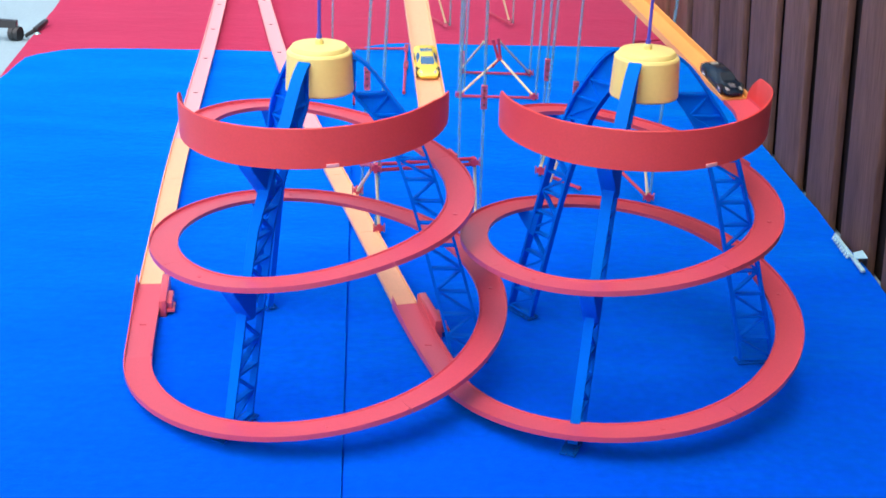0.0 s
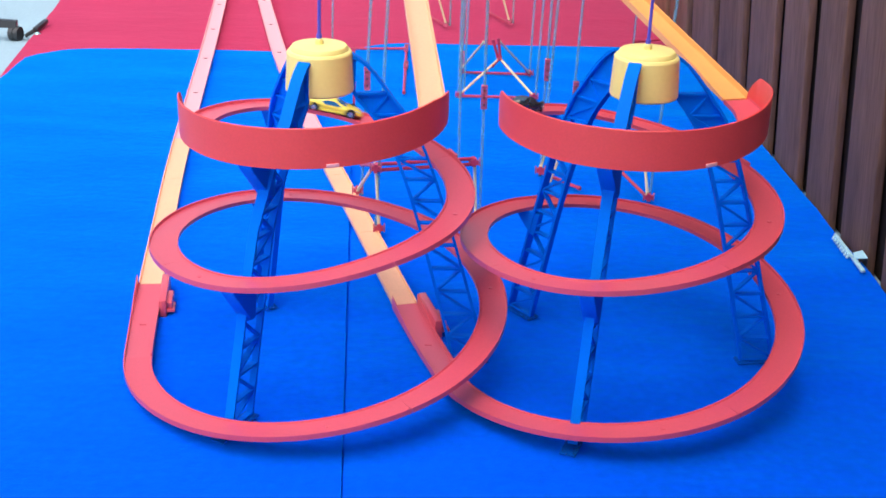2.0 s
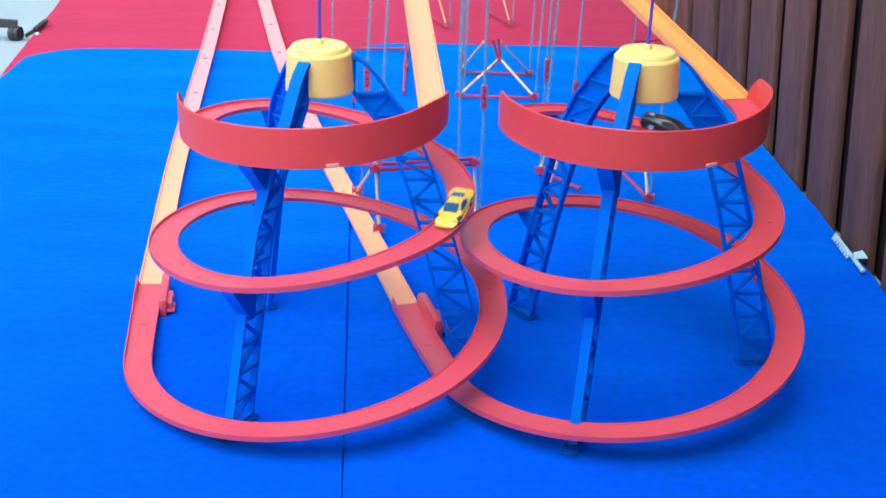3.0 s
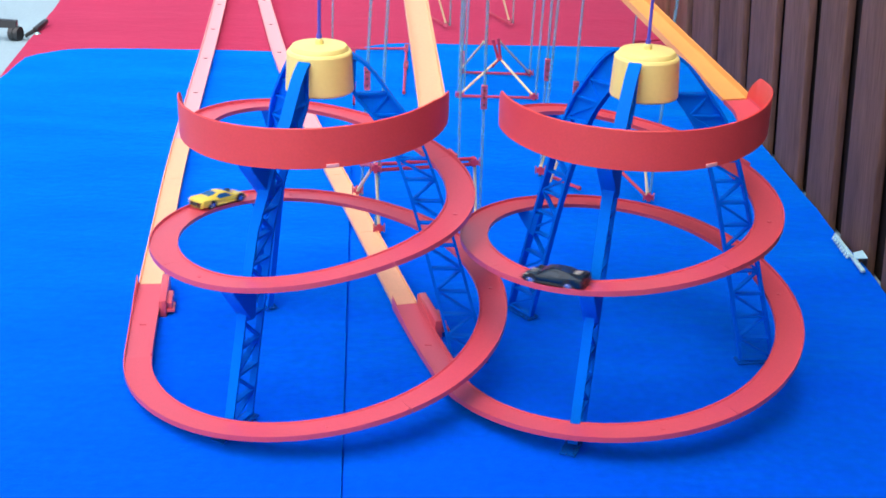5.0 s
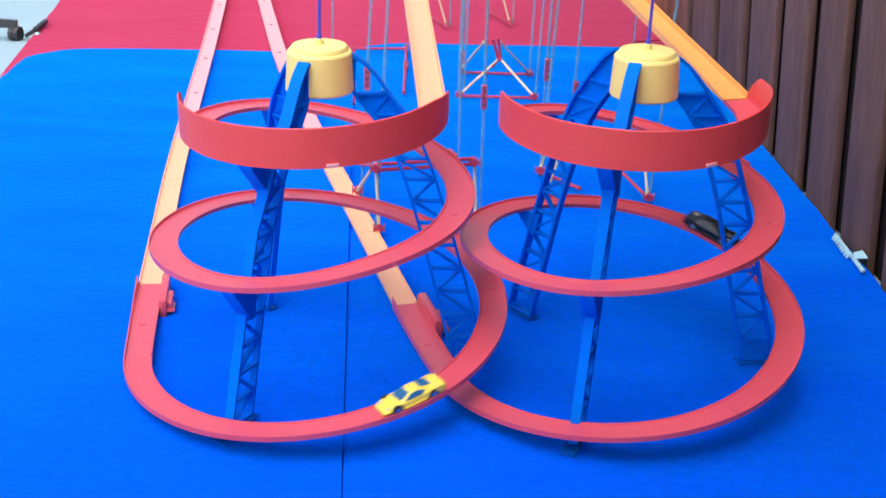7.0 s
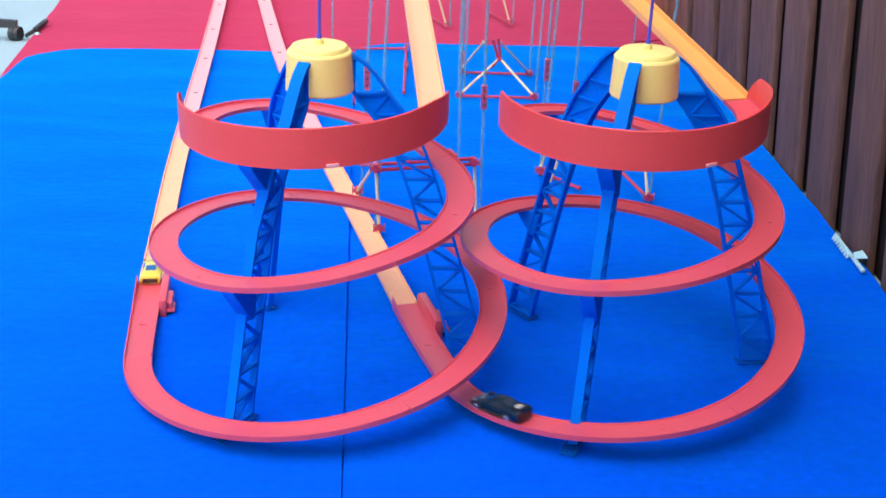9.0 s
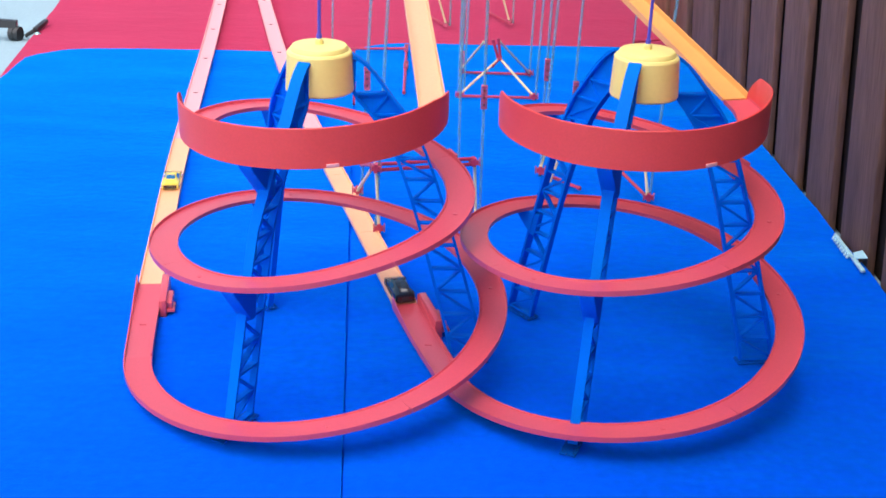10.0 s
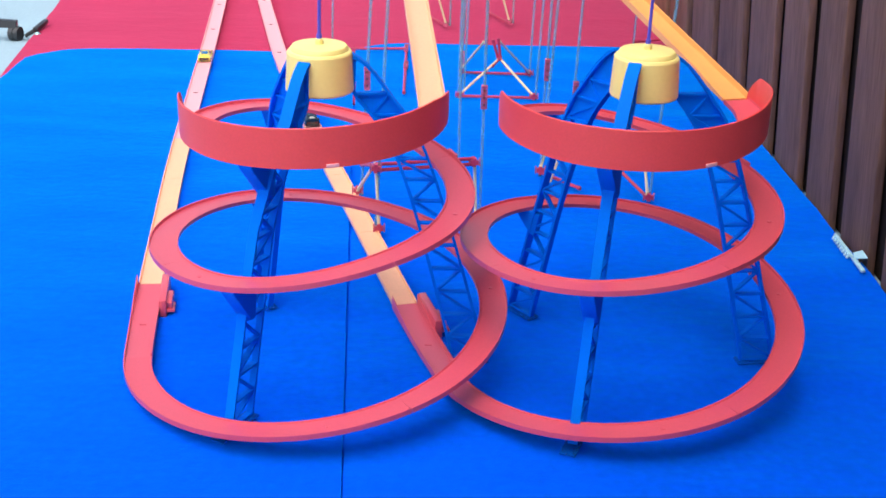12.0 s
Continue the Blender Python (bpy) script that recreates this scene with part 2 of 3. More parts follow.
def build_ground():
    bm = bmesh.new()
    bmesh.ops.create_grid(bm, x_segments=8, y_segments=8, size=200)
    g = new("ground", mesh_of("ground", bm, CONCRETE))
    g.location = (0, 0, -0.03)
    tagged(g, "pale grey concrete patio floor", "floor", "", "structure")
    flat_sheet("red_cloth", ((-1.232, 3.30), (0.76, 3.30), (0.57, 7.0), (-1.63, 7.0)), -0.006, 0.022, RED_CLOTH,
               "red cloth spread over the patio floor behind the blue one", "cloth", 0.08, 0.003)
    cloth = flat_sheet("blue_cloth", ((-1.262, 1.0), (-0.0992, 1.0), (-0.2865, 3.81), (-1.235, 3.765)), 0.0, 0.028, CLOTH,
               "bright blue cloth laid flat with soft ripples", "cloth", 0.03, 0.0034, 0.12)
    flat_sheet("blue_cloth", ((-0.0975, 1.0), (0.895, 1.0), (0.735, 3.98), (-0.2857, 3.93)), 0.0, 0.028, CLOTH,
               "bright blue cloth laid flat beside the fence", "cloth", 0.03, 0.0048, 0.09)
    # strip added under the seam between the two cloths, so its gap looks dark blue
    bm = bmesh.new()
    bar(bm, (-0.0983, 1.0, -0.018), (-0.2861, 3.81, -0.018), (1, 0, 0), 0.05, 0.006, 0.001)
    part("seam_strip", bm, CLOTH, cloth, "blue cloth strip added under the seam to keep its gap dark blue")


def build_fence():
    wall = tagged(thing("fence_wall", (0.953, 0, 0)), "tall dark brown stained wooden board fence", "fence", "", "structure")
    wall.rotation_euler = (0, radians(-3.5), math.atan(0.0545))
    # recessed backing, its gap shade put into the colour
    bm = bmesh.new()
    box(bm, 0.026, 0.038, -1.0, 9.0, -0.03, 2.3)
    part("backing", bm, FENCE_GAP_SHADE, wall, "recessed boards coloured near black for the shade between the front boards")
    rng = random.Random(4)
    edges = [-0.9, -0.6, -0.3, 0.0, 0.28, 0.54, 0.80, 1.05, 1.30, 1.55, 1.795, 2.035, 2.265, 2.50, 2.735, 2.982, 3.265, 3.575, 3.90, 4.22, 4.5, 4.8, 5.1, 5.4, 5.7, 6.0, 6.3, 6.6, 6.9, 7.2]
    for y0, y1 in zip(edges, edges[1:]):
        gap = 0.031 + 0.008 * rng.random()
        bm = bmesh.new()
        d = 0.003 * rng.random()
        box(bm, d, 0.02, y0 + gap, y1 - gap, -0.03, 2.3 + 0.01 * rng.random(), 0.004)
        part("board", bm, FENCE, wall)


# ---- the spiral towers with their tracks ----
def track_profile(w=WIDTH, lip=0.0042, t=0.0016, under=0.0040, inner=None):
    """Cross-section of a track; across runs to the left of the way, so the spirals' outer side is the positive one."""
    h = w / 2
    low = lip if inner is None else inner
    return [(-h, -under), (h, -under), (h, lip), (h - t, lip), (h - t - 0.0006, 0), (-h + t + 0.0006, 0), (-h + t, low), (-h, low)]


LEG_OUTER = ((0.050, 0.520), (0.070, 0.506), (0.093, 0.480), (0.116, 0.449), (0.139, 0.415), (0.166, 0.350), (0.198, 0.250), (0.240, 0.100), (0.266, 0.004))
LEG_INNER = ((0.0525, 0.512), (0.0530, 0.486), (0.0555, 0.461), (0.0780, 0.430), (0.099, 0.396), (0.124, 0.335), (0.150, 0.250), (0.188, 0.100), (0.211, 0.004))


def build_leg(parent, angle, twist, drop):
    a = radians(angle)
    out, side = Vector((math.cos(a), math.sin(a), 0)), Vector((-math.sin(a), math.cos(a), 0))

    def at(p, off=0.0):
        # a leg may bow sideways on its way down, and sit lower at the top
        r, z = p
        w = radians(twist) * min(1.0, max(0.0, (0.45 - z) / 0.15))
        o, s = out * math.cos(w) + side * math.sin(w), side * math.cos(w) - out * math.sin(w)
        r -= drop * 0.3 * math.exp(-((z - 0.45) / 0.05) ** 2)
        return o * r + Vector((0, 0, z - drop * min(1.0, (z / 0.45) ** 2))) + s * off

    def along(chord, n=34):
        v = np.array(chord)
        u = np.linspace(0, len(v) - 1, n)
        return [(float(knots(v[:, 0], x, 0, 1)), float(knots(v[:, 1], x, 0, 1))) for x in u]

    outer, inner = along(LEG_OUTER), along(LEG_INNER)

    def level(z):
        """The two ends of a rung at the height z."""
        ends = []
        for chord in (inner, outer):
            v = np.array(chord)[::-1]
            ends.append(at((float(np.interp(z, v[:, 1], v[:, 0])), z)))
        return ends

    def flange(chord, w, th):
        bm = bmesh.new()
        pts = [at(p) for p in chord]
        half = [w / 2 * (1 - 0.22 * min(1.0, max(0.0, (0.45 - z) / 0.2))) for _, z in chord]
        sweep(bm, pts, lambda i: [(-half[i], -th / 2), (half[i], -th / 2), (half[i], th / 2), (-half[i], th / 2)], ups=[out + Vector((0, 0, 0.35))] * len(pts))
        return bm

    leg = part("leg", flange(outer, 0.0188, 0.0045), BLUE, parent, "blue plastic lattice leg arched at the top", True, 30)
    part("inner_rail", flange(inner, 0.013, 0.0050), BLUE, leg, "", True, 30)
    heights = [0.461, 0.427, 0.388, 0.354, 0.320, 0.284, 0.246, 0.207, 0.166, 0.125, 0.084, 0.044, 0.006]
    for k, z in enumerate(heights):
        p, q = level(z)
        bm = bmesh.new()
        bar(bm, p, q, side, 0.010, 0.0034)
        part("rung", bm, BLUE, leg)
        if k < len(heights) - 1:
            p2, q2 = level(heights[k + 1])
            bm = bmesh.new()
            bar(bm, *((p, q2) if k % 2 else (q, p2)), side, 0.008, 0.0034)
            part("strut", bm, BLUE, leg)
    # solid web in the upper arch
    bm = bmesh.new()
    tops = [level(float(z)) for z in np.linspace(0.461 if abs(angle) < 30 else 0.508, 0.388, 15)]
    rows = [[[bm.verts.new(p + side * o) for p in t] for t in tops] for o in (-0.0009, 0.0009)]
    for n in range(14):
        for m, flip in ((0, 1), (1, -1)):
            bm.faces.new([rows[m][n][0], rows[m][n][1], rows[m][n + 1][1], rows[m][n + 1][0]][::flip])
        for e in (0, 1):
            bm.faces.new((rows[0][n][e], rows[0][n + 1][e], rows[1][n + 1][e], rows[1][n][e]))
    for n in (0, 14):
        bm.faces.new((rows[0][n][0], rows[0][n][1], rows[1][n][1], rows[1][n][0]))
    part("web", bm, BLUE, leg)
    bm = bmesh.new()
    bar(bm, at((0.204, 0.0)) + Vector((0, 0, 0.0015)), at((0.296 if angle < -90 else 0.270, 0.0)) + Vector((0, 0, 0.0015)), side, 0.024, 0.003, 0.0008)
    part("foot_plate", bm, CLEAR, leg, "pale translucent foot plate")
    return leg


def build_bracket(leg, angle, r_in, r_out, z):
    """A gusset that carries the track on a leg."""
    a = radians(angle)
    out, side = Vector((math.cos(a), math.sin(a), 0)), Vector((-math.sin(a), math.cos(a), 0))
    bm = bmesh.new()
    deep = 0.062 if z > 0.35 or angle < 0 else 0.042
    outline = ((r_in - 0.012, z), (r_out - 0.002, z), (r_out - 0.002, z - 0.006), (r_in + 0.008, z - deep), (r_in - 0.002, z - deep))
    rows = [[bm.verts.new(out * r + Vector((0, 0, h)) + side * o) for r, h in outline] for o in ((-0.0115, 0.0115) if angle < 0 else (-0.006, 0.006))]
    bm.faces.new(rows[0])
    bm.faces.new(rows[1][::-1])
    for k in range(5):
        bm.faces.new((rows[0][k], rows[1][k], rows[1][(k + 1) % 5], rows[0][(k + 1) % 5]))
    bmesh.ops.bevel(bm, geom=bm.edges[:], offset=0.0012, segments=1, affect="EDGES")
    part("bracket", bm, BLUE, leg)


def build_tower(key):
    s = SPIRALS[key]
    cx, cy = s["centre"]
    tower = tagged(thing("spiral_tower", (cx, cy, 0)), "toy tower with yellow cap, blue legs and red spiral track", "toy track", "spiral towers")
    local = np.array([cx, cy, 0])
    # cap: a stepped, tapering drum
    bm = bmesh.new()
    h = s["cap"]
    lathe(bm, [(0.0, h - 0.064), (0.046, h - 0.064), (0.048, h - 0.069), (0.0500, h - 0.0705), (0.0512, h - 0.068), (0.0488, h - 0.020), (0.0484, h - 0.0125), (0.0465, h - 0.0095), (0.0432, h - 0.0085),
               (0.0426, h - 0.0050), (0.0405, h - 0.0022), (0.035, h - 0.0012), (0.0, h)], 56)
    bmesh.ops.translate(bm, verts=bm.verts[:], vec=(s["shift"], 0, 0))
    cap = part("cap", bm, YELLOW, tower, "pale yellow tapered drum cap", True, 28)
    bm = bmesh.new()
    lathe(bm, [(0.0, h - 0.0015), (0.0065, h - 0.0015), (0.0062, h + 0.006), (0.0045, h + 0.008), (0.0, h + 0.008)], 20)
    bmesh.ops.translate(bm, verts=bm.verts[:], vec=(s["shift"], 0, 0))
    part("nub", bm, YELLOW, cap)
    bm = bmesh.new()
    rod(bm, (0, 0, h + 0.005), (0.004, 0, 0.80), 0.0026, 10)
    rod(bm, (0, 0, h + 0.0075), (0, 0, h + 0.014), 0.0042, 10)
    bmesh.ops.translate(bm, verts=bm.verts[:], vec=(s["shift"], 0, 0))
    part("mast", bm, MAST, tower, "thin violet-blue plastic rod")
    bm = bmesh.new()
    rod(bm, (0, -0.01, h - 0.066), (0, -0.01, h - 0.074), 0.004, 10)
    part("peg", bm, BLUE, cap)
    for ang in s["legs"]:
        leg = build_leg(tower, ang, s["twist"], s["drop"])
        ang += s["twist"]
        base = (-ang) % 360
        for turn in (0, 1, 2):
            psi = base + 360 * turn
            if psi < s["leave"] - 60:
                p = spiral_point(s, [psi], 0)[0]
                r = math.hypot(p[0] - cx, p[1] - cy)
                z = p[2] - 0.0037
                if z > (0.35 if abs(ang) < 30 else 0.15):
                    rin = float(np.interp(z, [h for _, h in LEG_OUTER[::-1]], [q for q, _ in LEG_OUTER[::-1]]))
                    build_bracket(leg, ang, rin, max(r - 0.002, rin + 0.012), z)
    # spiral track in moulded sections
    joints = [s["entry"], 30, 110, 190, 255, 330, 420, 510, 600, 690, 780, s["leave"]]
    for a0, a1 in zip(joints, joints[1:]):
        psi = np.linspace(a0, a1 - 0.07, max(6, int((a1 - a0) / 3.5)))
        pts = spiral_point(s, psi) - local
        bm = bmesh.new()
        sweep(bm, pts, track_profile(inner=0.0022))
        part("track_section", bm, RED, tower)
    # tabs under the joints, on the outer side
    for a0 in (joints[5], joints[9]):
        p = spiral_point(s, [a0 - 3, a0 + 3], -0.001) - local
        bm = bmesh.new()
        bar(bm, p[0] + np.array([0, 0, 0.001]), p[1] + np.array([0, 0, 0.001]), (0, 0, 1), 0.012, 0.005, 0.001)
        part("joint_tab", bm, RED, tower)
    # moulded studs on the floor near the joints
    for a0 in (378, 492, 612, 712, 803):
        q = spiral_point(s, [a0], WIDTH / 2)[0] - local
        bm = bmesh.new()
        rod(bm, q - np.array([0, 0, 0.001]), q + np.array([0, 0, 0.0009]), 0.0042, 14, 0.0034)
        part("stud", bm, RED, tower)
    # high outer wall of the first turn
    first, last = (-2 if key == "a" else -20), 186
    psi = np.linspace(first, last, 70)
    pts = spiral_point(s, psi, 0.0005) - local
    u = np.linspace(0, 1, 70)
    rise = 0.0545 * np.minimum(1, np.minimum((u / 0.04) ** 0.5, ((1 - u) / 0.05) ** 0.5)) * (0.72 + 0.28 * np.clip(u / 0.16, 0, 1))

    def wall_profile(i):
        h = max(float(rise[i]), 0.004)
        return [(-0.0012, -0.0034), (0.0013, -0.0034), (0.0017, h - 0.001), (0.0009, h), (-0.0006, h), (-0.0012, h - 0.001)]

    bm = bmesh.new()
    sweep(bm, pts, wall_profile)
    part("outer_wall", bm, RED_WALL, tower, "tall curved red plastic outer wall")
    # a pale tab on the wall's foot that stands in for a white reflection
    for a0 in (s["tab"],):
        p = spiral_point(s, [a0, a0 + 5], -0.0022) - local
        bm = bmesh.new()
        bar(bm, p[0], p[1], (0, 0, 1), 0.005, 0.003, 0.0008)
        part("reflection_tab", bm, PINK, tower)
    return tower


def stretch_of(points, a, b):
    """The piece of a line between the lengths a and b."""
    p = np.asarray(points)
    l = np.concatenate([[0], np.cumsum(np.linalg.norm(np.diff(p, axis=0), axis=1))])
    x = np.linspace(a, b, max(3, int((b - a) / 0.02)))
    return np.stack([np.interp(x, l, p[:, k]) for k in range(3)], -1)


def build_run_out(key):
    s = SPIRALS[key]
    pts, ix = course(s)
    run = pts[ix[2] - 1:]
    total = float(np.linalg.norm(np.diff(run, axis=0), axis=1).sum())
    home = Vector(run[0])
    track = tagged(thing("straight_track", home), "long straight toy track of red, orange and faded red pieces", "toy track", "run-out tracks")
    off = np.array(home)
    red_end = 0.302 if key == "a" else 0.30
    orange_end = red_end + (0.83 if key == "a" else 1.02)
    marks = [0.004, red_end]
    n = 3
    marks += [red_end + (orange_end - red_end) * (k + 1) / n for k in range(n)]
    x = orange_end
    while x < total - 0.3:
        x = min(x + (0.40 if x == orange_end else 0.35), total)
        marks.append(x)
    for k, (a, b) in enumerate(zip(marks, marks[1:])):
        mat = RED if k == 0 else ORANGE if k <= n else PINK
        piece = stretch_of(run, a, b - 0.0015) - off
        bm = bmesh.new()
        if k == 0:
            u = np.linspace(0, 1, len(piece))
            # side walls of the connector piece rise towards its far end
            sweep(bm, piece, lambda i: track_profile(WIDTH + 0.004 * u[i], 0.0065 + 0.012 * max(0.0, (u[i] - 0.55) / 0.45)))
        else:
            sweep(bm, piece, track_profile(WIDTH - 0.001, 0.005, 0.002, 0.0036))
        sec = part("track_section", bm, mat, track, ("red connector section" if k == 0 else "orange section" if k <= n else "faded red section"))
        if k > n or k == 0:
            bm = bmesh.new()
            mid = stretch_of(run, b - 0.02, b - 0.014)[0] - off if k else stretch_of(run, a + 0.13, a + 0.14)[0] - off
            bar(bm, mid + np.array([-0.006, 0, 0.0006]), mid + np.array([0.006, 0, 0.0006]), (0, 1, 0), 0.004, 0.0012)
            part("pin", bm, PIN if k else RED, sec)
    # clip block beside the connector
    p = stretch_of(run, red_end - 0.122, red_end - 0.006) - off
    bm = bmesh.new()
    d = Vector(p[-1] - p[0]).normalized()
    right = Vector((d.y, -d.x, 0))
    c0, c1 = Vector(p[0]) + right * 0.030, Vector(p[-1]) + right * 0.030
    c0.z = c1.z = 0.010 - home.z
    bar(bm, c0, c1, right, 0.013, 0.034, 0.002)
    q = c0.lerp(c1, 0.3) + right * 0.008
    q.z = 0.010 - home.z
    bar(bm, q - d * 0.026, q + d * 0.026, right, 0.016, 0.018, 0.002)
    q.z = 0.005 - home.z
    bar(bm, q - d * 0.032, q + d * 0.002, right, 0.024, 0.005, 0.001)
    part("clip_block", bm, RED, track, "red clip block")
    return track


def build_ramp(key):
    s = SPIRALS[key]
    pts, ix = course(s)
    line = pts[:ix[1] + 1]
    total = float(np.linalg.norm(np.diff(line, axis=0), axis=1).sum())
    home = Vector(line[-1])
    ramp = tagged(thing("ramp_track", home), "orange toy track sloping down into the spiral", "toy track", "ramp tracks")
    for k, (a, b) in enumerate(((0.0, total * 0.5), (total * 0.5, total - 0.004))):
        piece = stretch_of(line, a, b - 0.001) - np.array(home)
        bm = bmesh.new()
        last = len(piece) - 1
        # the inner lip runs down to the spiral's low rim at the foot of the ramp
        sweep(bm, piece, lambda i: track_profile(WIDTH - 0.001, 0.009, 0.002, 0.003, 0.002 + 0.007 * (min(1.0, (last - i) / 6) if k else 1.0)))
        part("track_section", bm, DEEP_ORANGE if key == "b" else ORANGE, ramp)
    return ramp


# ---- rod-and-connector frames behind the towers ----
def build_connector(parent, p, axis=(0, 0, 1), length=0.045, w=0.0135):
    """A clear snap connector: a flat ribbed plate with rounded ends and dark pins through it."""
    p, ax = Vector(p), Vector(axis).normalized()
    across = Vector((1, 0, 0)) if abs(ax.x) < 0.8 else Vector((0, 0, 1))
    through_it = ax.cross(across).normalized()
    bm = bmesh.new()
    bar(bm, p - ax * length / 2, p + ax * length / 2, across, w * 0.55, w * 0.6, 0.0012)
    for sgn in (-1, 1):
        e = across * (sgn * w * 0.40)
        bar(bm, p - ax * length * 0.47 + e, p + ax * length * 0.47 + e, across, w * 0.16, w * 0.8, 0.0006)
    for k in (-0.46, -0.15, 0.15, 0.46):
        bar(bm, p + ax * length * (k - 0.03), p + ax * length * (k + 0.03), across, w * 0.95, w * 0.85, 0.0006)
    plate = part("connector", bm, CLEAR_RED, parent, "clear red ribbed connector")
    for k in (-0.3, 0.0, 0.3):
        bm = bmesh.new()
        q = p + ax * length * k
        rod(bm, q - through_it * w * 0.48, q + through_it * w * 0.48, w * 0.16, 8)
        part("pin", bm, PIN, plate)


def build_frame(name, label, uprights, bars=(), braces=(), joints=(), hubs=()):
    base = Vector(uprights[0][0]) if uprights else Vector(bars[0][0])
    home = Vector((base.x, base.y, 0))
    f = tagged(thing(name, home), label, "rod frame", "track supports")
    for kind, rows, r, mat in (("upright_rod", uprights, 0.0034, ROD), ("cross_rod", bars, 0.0039, JOINT), ("brace_rod", braces, 0.0034, ROD_PALE)):
        for a, b in rows:
            bm = bmesh.new()
            rod(bm, Vector(a) - home, Vector(b) - home, r, 8)
            # moulded collars at both ends
            t = (Vector(b) - Vector(a)).normalized()
            for e, sgn in ((Vector(a) - home, 1), (Vector(b) - home, -1)):
                rod(bm, e + t * sgn * 0.001, e + t * sgn * 0.006, r * 1.25, 8)
            part(kind, bm, mat, f)
    for p, ax, ln in joints:
        build_connector(f, Vector(p) - home, ax, ln)
    for p in hubs:
        # corner block: two crossed plates with pegs that stick out at the sides
        bm = bmesh.new()
        q = Vector(p) - home
        bar(bm, q - Vector((0.0085, 0, 0)), q + Vector((0.0085, 0, 0)), (0, 0, 1), 0.010, 0.008, 0.0008)
        bar(bm, q - Vector((0, 0, 0.009)), q + Vector((0, 0, 0.009)), (1, 0, 0), 0.008, 0.0095, 0.0008)
        hub = part("hub", bm, JOINT, f, "dark red corner connector", False)
        for sgn in (-1, 1):
            bm = bmesh.new()
            e = q + Vector((sgn * 0.0105, 0, 0))
            bar(bm, e - Vector((0, 0, 0.008)), e + Vector((0, 0, 0.010)), (1, 0, 0), 0.003, 0.005, 0.0006)
            part("peg", bm, CLEAR_RED, hub, "clear red peg")
    return f


def lean(x, y, z0=0.0, z1=0.72, dx=0.045):
    """An upright rod that leans a little."""
    return ((x + dx * z0, y, z0), (x + dx * z1, y, z1))


